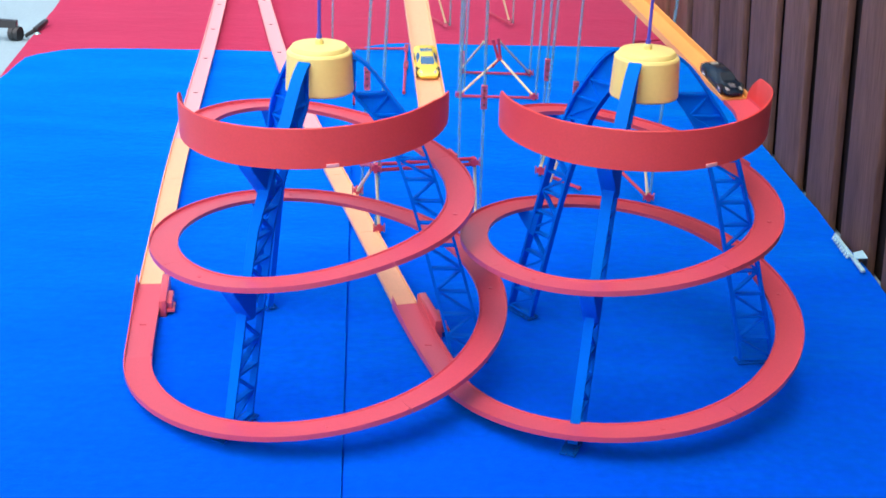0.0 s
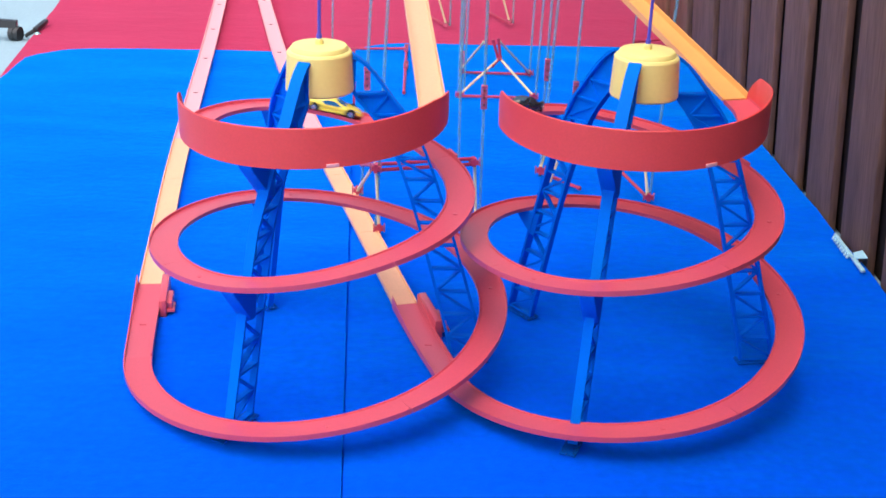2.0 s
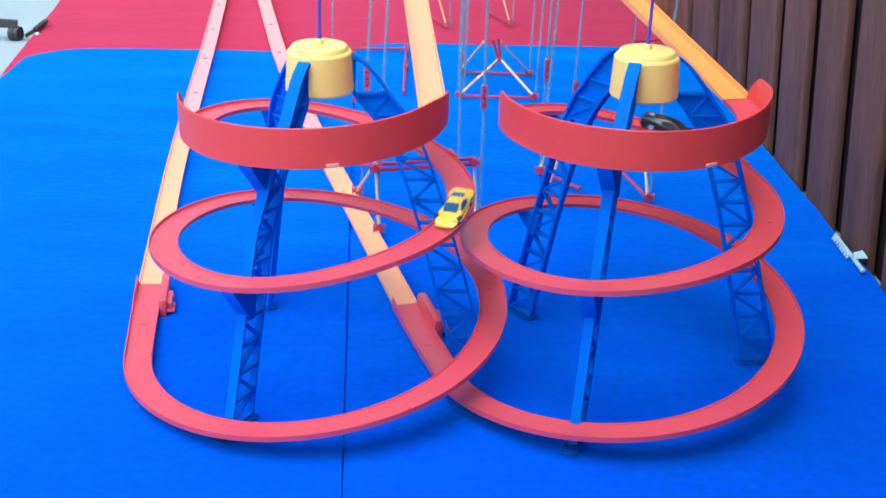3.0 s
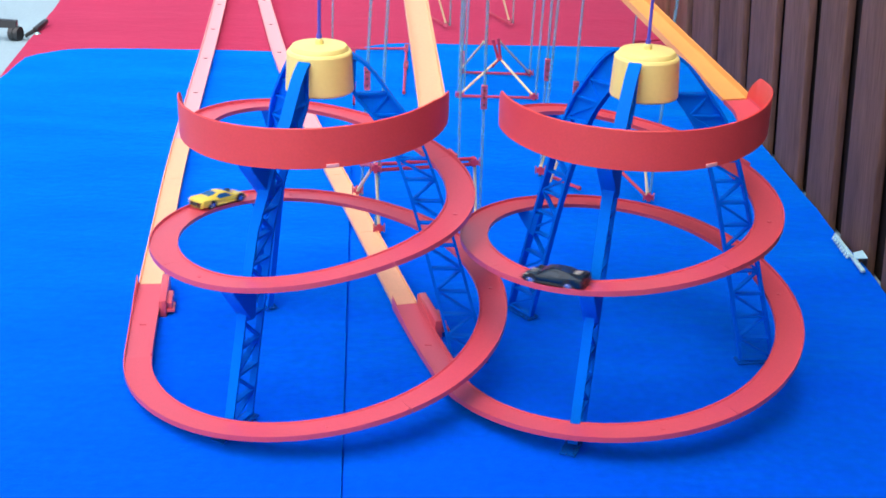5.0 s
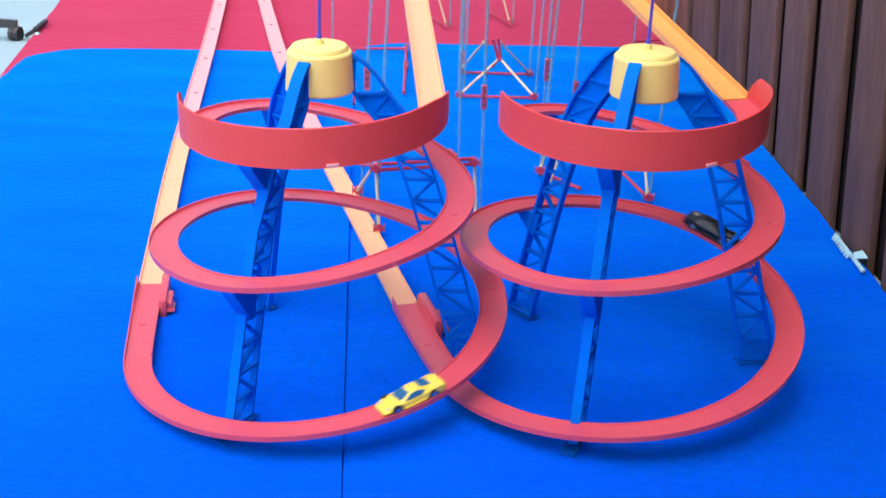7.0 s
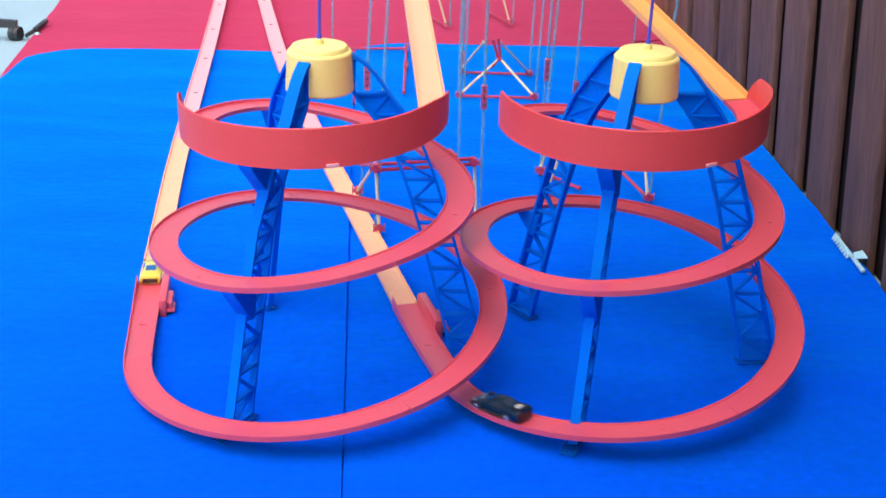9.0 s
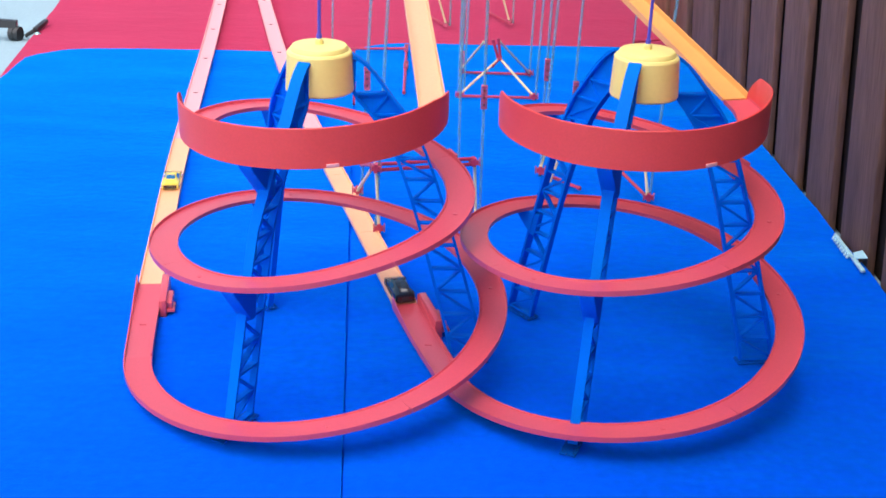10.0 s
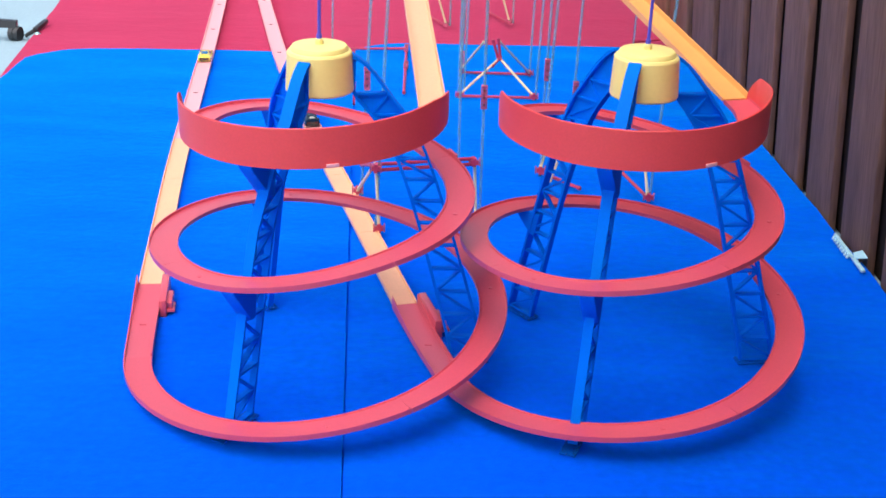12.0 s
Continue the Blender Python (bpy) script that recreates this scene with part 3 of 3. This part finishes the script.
def build_supports():
    up = (0, 0, 1)
    # frame behind the first tower's lower turns
    build_frame("support_frame", "toy rod frame with red cross bars and cream braces",
                [lean(-0.137, 2.392), lean(-0.180, 2.600), lean(0.075, 2.510, dx=0.0), lean(0.030, 2.800, dx=0.0)],
                [((-0.137, 2.392, 0.146), (0.060, 2.50, 0.126)), ((-0.137, 2.392, 0.134), (0.060, 2.50, 0.114)), ((-0.137, 2.392, 0.145), (-0.18, 2.60, 0.07))],
                [((-0.130, 2.390, 0.004), (-0.137, 2.392, 0.138)), ((-0.185, 2.55, 0.03), (-0.140, 2.42, 0.138)), ((0.067, 2.505, 0.004), (0.060, 2.50, 0.12))],
                [((0.075, 2.51, 0.255), up, 0.05), ((-0.168, 2.60, 0.262), up, 0.05)],
                [(-0.137, 2.386, 0.14), (0.060, 2.494, 0.12), (-0.185, 2.55, 0.03), (-0.130, 2.386, 0.012)])
    # square base frame in the middle, with a pyramid of braces
    x0, x1, y0, y1, za = 0.034, 0.234, 3.345, 3.58, 0.082
    apex = ((x0 + x1) / 2 + 0.008, (y0 + y1) / 2, za)
    build_frame("support_frame", "toy rod frame with square base and cream braces",
                [lean(x0 - 0.004, y0, dx=0.01), lean(x0 + 0.004, y1, dx=0.03), lean(x0 + 0.012, y0 + 0.09, dx=0.02), lean(x1, y1, dx=0.02), lean(x1 + 0.004, y0, dx=0.03)],
                [((x0, y0, 0.006), (x1, y0, 0.006)), ((x0, y1, 0.006), (x1, y1, 0.006)),
                 ((apex[0] - 0.004, apex[1], za), (apex[0] - 0.021, apex[1], za + 0.052)), ((apex[0] + 0.002, apex[1], za), (apex[0] - 0.006, apex[1], za + 0.056)),
                 (apex, (apex[0] - 0.022, apex[1] - 0.026, za - 0.018)), (apex, (apex[0] + 0.022, apex[1] - 0.026, za - 0.018))],
                [((x0, y0, 0.01), apex), ((x1, y0, 0.01), apex), ((x0, y1, 0.01), (apex[0] - 0.045, apex[1], za + 0.045)), ((x1, y1, 0.01), (apex[0] - 0.003, apex[1], za + 0.048))],
                [((x0 + 0.006, y1 - 0.01, 0.042), up, 0.058)],
                [(x0, y0, 0.01), (x1, y0, 0.01), (x1, y1, 0.01)])
    # frame behind the second tower
    build_frame("support_frame", "toy rod frame with red and cream braces behind a tower",
                [lean(0.446, 2.615, z1=0.78), lean(0.216, 2.75), lean(0.235, 3.02, dx=0.02), lean(0.305, 3.02, dx=0.03)],
                [((0.444, 2.61, 0.006), (0.37, 2.68, 0.06)), ((0.216, 2.75, 0.01), (0.30, 2.66, 0.006))],
                [((0.442, 2.612, 0.01), (0.428, 2.65, 0.12)), ((0.216, 2.748, 0.02), (0.235, 2.76, 0.09)), ((0.235, 2.70, 0.005), (0.26, 2.70, 0.09))],
                [((0.240, 3.02, 0.175), up, 0.055), ((0.312, 3.02, 0.118), up, 0.06)],
                [(0.444, 2.608, 0.010), (0.216, 2.745, 0.016)])
    # base frame by the first ramp, partly under it
    build_frame("support_frame", "toy rod frame with dark red base bars on the blue cloth",
                [lean(-0.361, 3.905, dx=0.02), lean(-0.085, 3.40, z1=0.05)],
                [((-0.30, 3.81, 0.006), (-0.128, 3.83, 0.006)), ((-0.128, 3.83, 0.006), (-0.118, 3.36, 0.006))],
                [], [((-0.128, 3.815, 0.012), (0, 1, 0), 0.05), ((-0.122, 3.62, 0.012), (0, 1, 0), 0.05)], [])
    # frames standing on the red cloth
    for x, y in ((-0.009, 4.13), (0.200, 4.19)):
        build_frame("support_frame", "toy rod frame with cream braces standing on the red cloth",
                    [lean(x + 0.012, y + 0.03, dx=0.0)],
                    [((x, y, 0.006), (x - 0.075, y + 0.18, 0.006))],
                    [((x, y, 0.008), (x - 0.035, y + 0.01, 0.12))],
                    [((x, y, 0.012), (0.2, 1, 0), 0.028)], [])
    build_frame("support_frame", "slim upright toy rods beside the fence", [lean(0.585, 3.99, dx=0.02)], [((0.585, 3.99, 0.006), (0.68, 4.03, 0.006))])


# ---- clutter at the edges ----
def build_clamp():
    """A pale comb-edged clip that holds the cloth by the fence."""
    c = tagged(thing("cloth_clip", (0.804, 2.311, 0.0)), "pale blue-white plastic comb clip on the cloth's edge", "clip")
    bm = bmesh.new()
    bar(bm, (-0.0030, 0.116, 0.009), (0.0000, 0.003, 0.009), (1, 0, 0), 0.0062, 0.006, 0.001)
    part("jaw", bm, WHITE, c)
    for k in range(8):
        bm = bmesh.new()
        x, y = -0.0045 + 0.0003 * k, 0.109 - k * 0.0134
        bar(bm, (x, y, 0.010), (x - 0.0068, y - 0.007, 0.004), (0, 1, 0), 0.0046, 0.0034)
        part("tooth", bm, WHITE, c)
    bm = bmesh.new()
    bar(bm, (0.0005, -0.002, 0.009), (0.0042, -0.060, 0.006), (1, 0, 0), 0.0086, 0.005, 0.001)
    part("handle", bm, WHITE, c)
    bm = bmesh.new()
    v = [bm.verts.new(p) for p in ((0.0012, -0.006, 0.011), (0.0060, 0.018, 0.012), (0.0198, 0.0075, 0.022), (0.0190, -0.031, 0.022))]
    w = [bm.verts.new(x.co + Vector((0.0015, 0, -0.002))) for x in v]
    bm.faces.new(v)
    bm.faces.new(w[::-1])
    for k in range(4):
        bm.faces.new((v[k], w[k], w[(k + 1) % 4], v[(k + 1) % 4]))
    part("lever", bm, WHITE, c)
    bm = bmesh.new()
    rod(bm, (0.004, -0.010, 0.004), (0.010, -0.020, 0.012), 0.0030, 10)
    part("spring", bm, BLACK_PLASTIC, c)


def build_chair_base():
    """The foot of an office chair that reaches into view."""
    c = tagged(thing("office_chair", (-1.700, 3.93, -0.03)), "black plastic five-star office chair base on casters", "office chair")
    bm = bmesh.new()
    lathe(bm, [(0, 0.06), (0.035, 0.06), (0.035, 0.12), (0.025, 0.13), (0.025, 0.40), (0, 0.40)], 24)
    part("column", bm, BLACK_PLASTIC, c)
    for k in range(5):
        a = radians(2 + 72 * k)
        d, s = Vector((math.cos(a), math.sin(a), 0)), Vector((-math.sin(a), math.cos(a), 0))
        bm = bmesh.new()
        sweep(bm, [d * 0.02 + Vector((0, 0, 0.070)), d * 0.2 + Vector((0, 0, 0.060)), d * 0.350 + Vector((0, 0, 0.052))],
              lambda i: [(-0.020 + 0.003 * i, -0.012), (0.020 - 0.003 * i, -0.012), (0.016 - 0.003 * i, 0.010), (-0.016 + 0.003 * i, 0.010)])
        arm = part("arm", bm, BLACK_PLASTIC, c)
        p = d * 0.345
        bm = bmesh.new()
        rod(bm, p + Vector((0, 0, 0.036)), p + Vector((0, 0, 0.055)), 0.007, 10)
        part("stem", bm, GREY_METAL, arm)
        t = Vector((0.95, -0.2, 0)).normalized()
        q = p + Vector((-0.001, -0.004, 0.022))
        for o in (-0.0085, 0.0085):
            bm = bmesh.new()
            rod(bm, q + t * (o - 0.0075), q + t * (o + 0.0075), 0.0225, 22)
            bmesh.ops.bevel(bm, geom=[e for e in bm.edges if len(e.link_faces) == 2 and e.calc_face_angle(0) > 1], offset=0.003, segments=2, affect="EDGES")
            part("caster_wheel", bm, BLACK_PLASTIC, arm)


def build_tool():
    """A dark hand tool lying by the red cloth's edge."""
    t = tagged(thing("hand_clamp", (-1.300, 3.955, -0.03)), "small black and white spring clamp by the cloth's edge", "clamp")
    bm = bmesh.new()
    bar(bm, (0.0, 0.0, 0.03), (0.006, 0.10, 0.035), (0, 0, 1), 0.014, 0.016, 0.003)
    part("handle", bm, BLACK_PLASTIC, t)
    bm = bmesh.new()
    bar(bm, (0.0, 0.0, 0.03), (-0.03, 0.0, 0.012), (0, 0, 1), 0.012, 0.028, 0.003)
    part("jaw", bm, BLACK_PLASTIC, t)
    bm = bmesh.new()
    bar(bm, (-0.006, -0.03, 0.004), (0.012, 0.0, 0.02), (0, 0, 1), 0.012, 0.016, 0.003)
    part("pad", bm, WHITE, t)


# ---- the two toy cars ----
STATION = (-0.0385, -0.0375, -0.033, -0.026, -0.019, -0.012, -0.005, 0.001, 0.006, 0.012, 0.018, 0.024, 0.030, 0.035, 0.0375, 0.0385)
TOP = (0.0125, 0.0152, 0.0160, 0.0162, 0.0176, 0.0190, 0.0196, 0.0193, 0.0180, 0.0152, 0.0124, 0.0111, 0.0098, 0.0082, 0.0068, 0.0055)
SHOULDER = (0.0115, 0.0138, 0.0147, 0.0144, 0.0133, 0.0122, 0.0116, 0.0113, 0.0112, 0.0115, 0.0119, 0.0108, 0.0094, 0.0077, 0.0062, 0.0050)
HALF = (0.0138, 0.0158, 0.0167, 0.0169, 0.0165, 0.0159, 0.0156, 0.0155, 0.0156, 0.0160, 0.0164, 0.0163, 0.0157, 0.0142, 0.0126, 0.0105)
CABIN = (0.0110, 0.0128, 0.0128, 0.0116, 0.0104, 0.0098, 0.0096, 0.0097, 0.0101, 0.0112, 0.0124, 0.0126, 0.0120, 0.0106, 0.0092, 0.0075)


def car_surface(x, y):
    """Height of a car's upper side."""
    top, sh, hw, cb = (float(np.interp(x, STATION, v)) for v in (TOP, SHOULDER, HALF, CABIN))
    a = abs(y)
    return top if a <= cb else top + (sh - top) * (a - cb) / max(hw - cb, 1e-4)


def patch(bm, outline, lift, thick):
    """A thin plate that follows the car's upper side; outline of (x, y)."""
    a = [bm.verts.new((x, y, car_surface(x, y) + lift)) for x, y in outline]
    b = [bm.verts.new((x, y, car_surface(x, y) + lift - thick)) for x, y in outline]
    bm.faces.new(a)
    bm.faces.new(b[::-1])
    for k in range(len(a)):
        bm.faces.new((a[k], b[k], b[(k + 1) % len(a)], a[(k + 1) % len(a)]))


def build_car(name, label, paint, dark):
    car = tagged(thing(name), label, "toy car", "toy cars")
    glass = DARK_GLASS if paint is CAR_BLACK else CAR_GLASS
    # the black one is shorter and taller
    long, high = (1.29, 1.30) if paint is CAR_BLACK else (1.35, 1.18)
    bm = bmesh.new()
    rings = []
    for x, top, sh, hw, cb in zip(STATION, TOP, SHOULDER, HALF, CABIN):
        low = 0.0032
        prof = [(0, low), (hw * 0.86, low), (hw * 0.97, low + 0.0012), (hw, (low + sh) / 2), (hw * 0.985, sh - 0.0006), (hw * 0.95, sh), (cb * 1.03, max(top - 0.0012, sh)), (cb * 0.9, top), (0, top + 0.0005)]
        full = prof + [(-y, z) for y, z in prof[-2:0:-1]]
        rings.append([bm.verts.new((x, y, z)) for y, z in full])
    n = len(rings[0])
    for a, b in zip(rings, rings[1:]):
        for k in range(n):
            bm.faces.new((a[k], a[(k + 1) % n], b[(k + 1) % n], b[k]))
    bm.faces.new(rings[0])
    bm.faces.new(rings[-1][::-1])
    body = part("body", bm, paint, car, "", True, 40)
    for nm, outline in (("windscreen", ((0.0172, 0.0088), (0.0125, 0.0102), (0.0050, 0.0086), (0.0050, -0.0086), (0.0125, -0.0102), (0.0172, -0.0088))),
                        ("rear_window", ((-0.0100, 0.0078), (-0.0165, 0.0088), (-0.0230, 0.0080), (-0.0230, -0.0080), (-0.0165, -0.0088), (-0.0100, -0.0078)))):
        bm = bmesh.new()
        patch(bm, outline, 0.0009, 0.0016)
        part(nm, bm, glass, body)
    for sgn in (1, -1):
        bm = bmesh.new()
        tri = ((0.0115, 0.0125), (0.0035, 0.0174), (-0.0060, 0.0180), (-0.0135, 0.0155), (-0.0090, 0.0126))
        a, b = [], []
        for x, z in tri:
            top, sh, hw, cb = (float(np.interp(x, STATION, v)) for v in (TOP, SHOULDER, HALF, CABIN))
            f = (top - z) / max(top - sh, 1e-4)
            y = cb * 1.03 + (hw * 0.95 - cb * 1.03) * min(max(f, 0), 1)
            a.append(bm.verts.new((x, sgn * (y + 0.0004), z)))
            b.append(bm.verts.new((x, sgn * (y - 0.0012), z)))
        bm.faces.new(a)
        bm.faces.new(b[::-1])
        for k in range(5):
            bm.faces.new((a[k], b[k], b[(k + 1) % 5], a[(k + 1) % 5]))
        part("side_window", bm, glass, body)
        bm = bmesh.new()
        patch(bm, ((0.0345, sgn * 0.0105), (0.0300, sgn * 0.0125), (0.0290, sgn * 0.0095), (0.0335, sgn * 0.0075)), 0.0006, 0.001)
        part("headlight", bm, CAR_LAMP_GLINT, body)
        bm = bmesh.new()
        bar(bm, (-0.0388, sgn * 0.006, 0.0095), (-0.0388, sgn * 0.0118, 0.0095), (0, 0, 1), 0.0024, 0.001)
        part("tail_light", bm, CAR_TAIL, body)
        bm = bmesh.new()
        bar(bm, (0.016, sgn * 0.0160, 0.0042), (-0.014, sgn * 0.0160, 0.0042), (0, 0, 1), 0.0022, 0.0024, 0.0005)
        part("sill", bm, dark, body)
    for x in (-0.0285, -0.0315, -0.0345):
        bm = bmesh.new()
        patch(bm, ((x, -0.0085), (x + 0.0013, -0.0085), (x + 0.0013, 0.0085), (x, 0.0085)), 0.0008, 0.0012)
        part("deck_slat", bm, BLACK_PLASTIC if paint is CAR_BLACK else paint, body)
    for x in (0.0235, -0.0225):
        for sgn in (1, -1):
            bm = bmesh.new()
            rod(bm, (x, sgn * 0.0142, 0.0062), (x, sgn * 0.0167, 0.0062), 0.0066, 22)
            part("wheel_arch", bm, TYRE, body, "dark wheel arch")
    bm = bmesh.new()
    box(bm, -0.0386, -0.0372, -0.0122, 0.0122, 0.0040, 0.0112)
    part("tail_panel", bm, BLACK_PLASTIC, body, "black tail panel")
    bm = bmesh.new()
    box(bm, -0.034, 0.034, -0.0125, 0.0125, 0.0022, 0.0036)
    part("chassis", bm, BLACK_PLASTIC, car, "black chassis plate")
    if paint is CAR_BLACK:
        bm = bmesh.new()
        patch(bm, ((0.0290, 0.0042), (0.0225, 0.0048), (0.0225, -0.0042), (0.0290, -0.0036)), 0.0009, 0.001)
        part("bonnet_mark", bm, CAR_GREY, body, "pale grey printed patch")
        # the sky's reflection in the rear window, put on as a pale plate
        bm = bmesh.new()
        patch(bm, ((-0.0318, -0.0055), (-0.0255, -0.0045), (-0.0255, 0.0045), (-0.0318, 0.0055)), 0.0014, 0.001)
        part("window_glint", bm, CAR_LAMP_GLINT, body, "pale patch standing in for sky reflected in the rear window")
    wheels = []
    for x in (0.0235, -0.0225):
        for sgn in (1, -1):
            bm = bmesh.new()
            rod(bm, (0, -0.0031, 0), (0, 0.0031, 0), 0.0057, 20)
            bmesh.ops.bevel(bm, geom=[e for e in bm.edges if e.calc_face_angle(0) > 1], offset=0.0008, segments=2, affect="EDGES")
            w = part("wheel", bm, TYRE, car)
            w.location = (x, sgn * 0.0138, 0.0057)
            bm = bmesh.new()
            rod(bm, (0, sgn * 0.0030, 0), (0, sgn * 0.0036, 0), 0.0040, 16)
            for k in range(5):
                a = k * math.tau / 5
                bar(bm, (0, sgn * 0.0037, 0), (math.cos(a) * 0.0040, sgn * 0.0037, math.sin(a) * 0.0040), (0, 1, 0), 0.0010, 0.0012)
            part("rim", bm, RIM, w)
            wheels.append((w, x * long, sgn * 0.0138 * 1.12))
    # long, low proportions of the real toys
    for o in car.children_recursive:
        round_part = o.name.startswith("rim") or (o.name.startswith("wheel") and not o.name.startswith("wheel_arch"))
        o.data.transform(Matrix.Scale(1.15, 4) if round_part else Matrix.Diagonal((long, 1.12, high, 1)))
    return car, wheels


def build_shade_wall():
    """A plain unseen wall behind the viewer, added to shade the near right cloth."""
    bm = bmesh.new()
    box(bm, -0.5, 1.0, -0.55, -0.35, -0.03, 3.2)
    tagged(new("shade_wall", mesh_of("shade_wall", bm, CONCRETE)), "plain pale grey wall added out of view to shade the near cloth", "wall", "", "structure")


build_ground()
build_shade_wall()
build_fence()
for track_key in ("a", "b"):
    build_tower(track_key)
    build_run_out(track_key)
    build_ramp(track_key)
build_supports()
build_clamp()
build_chair_base()
build_tool()
CAR_A, WHEELS_A = build_car("toy_car", "yellow die-cast toy sports car with dark windows", CAR_YELLOW, CAR_YELLOW)
CAR_B, WHEELS_B = build_car("toy_car", "glossy black die-cast toy sports car with grey markings", CAR_BLACK, BLACK_PLASTIC)

# way along the track from the spiral's start, every half second
WAY_A = (-0.158, 0.159, 0.449, 0.679, 0.884, 1.106, 1.289, 1.514, 1.72, 1.922, 2.128, 2.351, 2.603, 2.839, 3.061, 3.295, 3.538, 3.775, 3.989, 4.232, 4.468, 4.718, 4.985, 5.211, 5.51)
WAY_B = (-0.056, 0.293, 0.493, 0.61, 0.703, 0.828, 1.004, 1.17, 1.349, 1.534, 1.719, 1.9, 2.094, 2.306, 2.535, 2.799, 3.008, 3.201, 3.403, 3.647, 3.887, 4.132, 4.418, 4.643, 4.911)


def ride(car, wheels, key, way):
    """Carry a car along its track, nose first, wheels turning."""
    pts, ix = course(SPIRALS[key])
    l = np.concatenate([[0], np.cumsum(np.linalg.norm(np.diff(pts, axis=0), axis=1))])
    l -= l[ix[1]]

    def place(x):
        return Vector([float(np.interp(x, l, pts[:, k])) for k in range(3)])

    rows = []
    for n in range(121):
        t = n / 10
        x = float(knots(way, t, 0, 0.5))
        front, back = place(x + 0.022), place(x - 0.022)
        d = (front - back).normalized()
        side = Vector((0, 0, 1)).cross(d).normalized()
        up = d.cross(side)
        m = Matrix((d, side, up)).transposed().to_4x4()
        m.translation = (front + back) / 2 + up * 0.0004
        rows.append((t, m))
    walk(car, rows)
    for w, x, y in wheels:
        walk(w, [(n / 10, pose(x, y, 0.0066) @ Matrix.Rotation(radians(70 * n), 4, "Y")) for n in range(121)])


def motions():
    ride(CAR_A, WHEELS_A, "a", WAY_A)
    ride(CAR_B, WHEELS_B, "b", WAY_B)


motions()
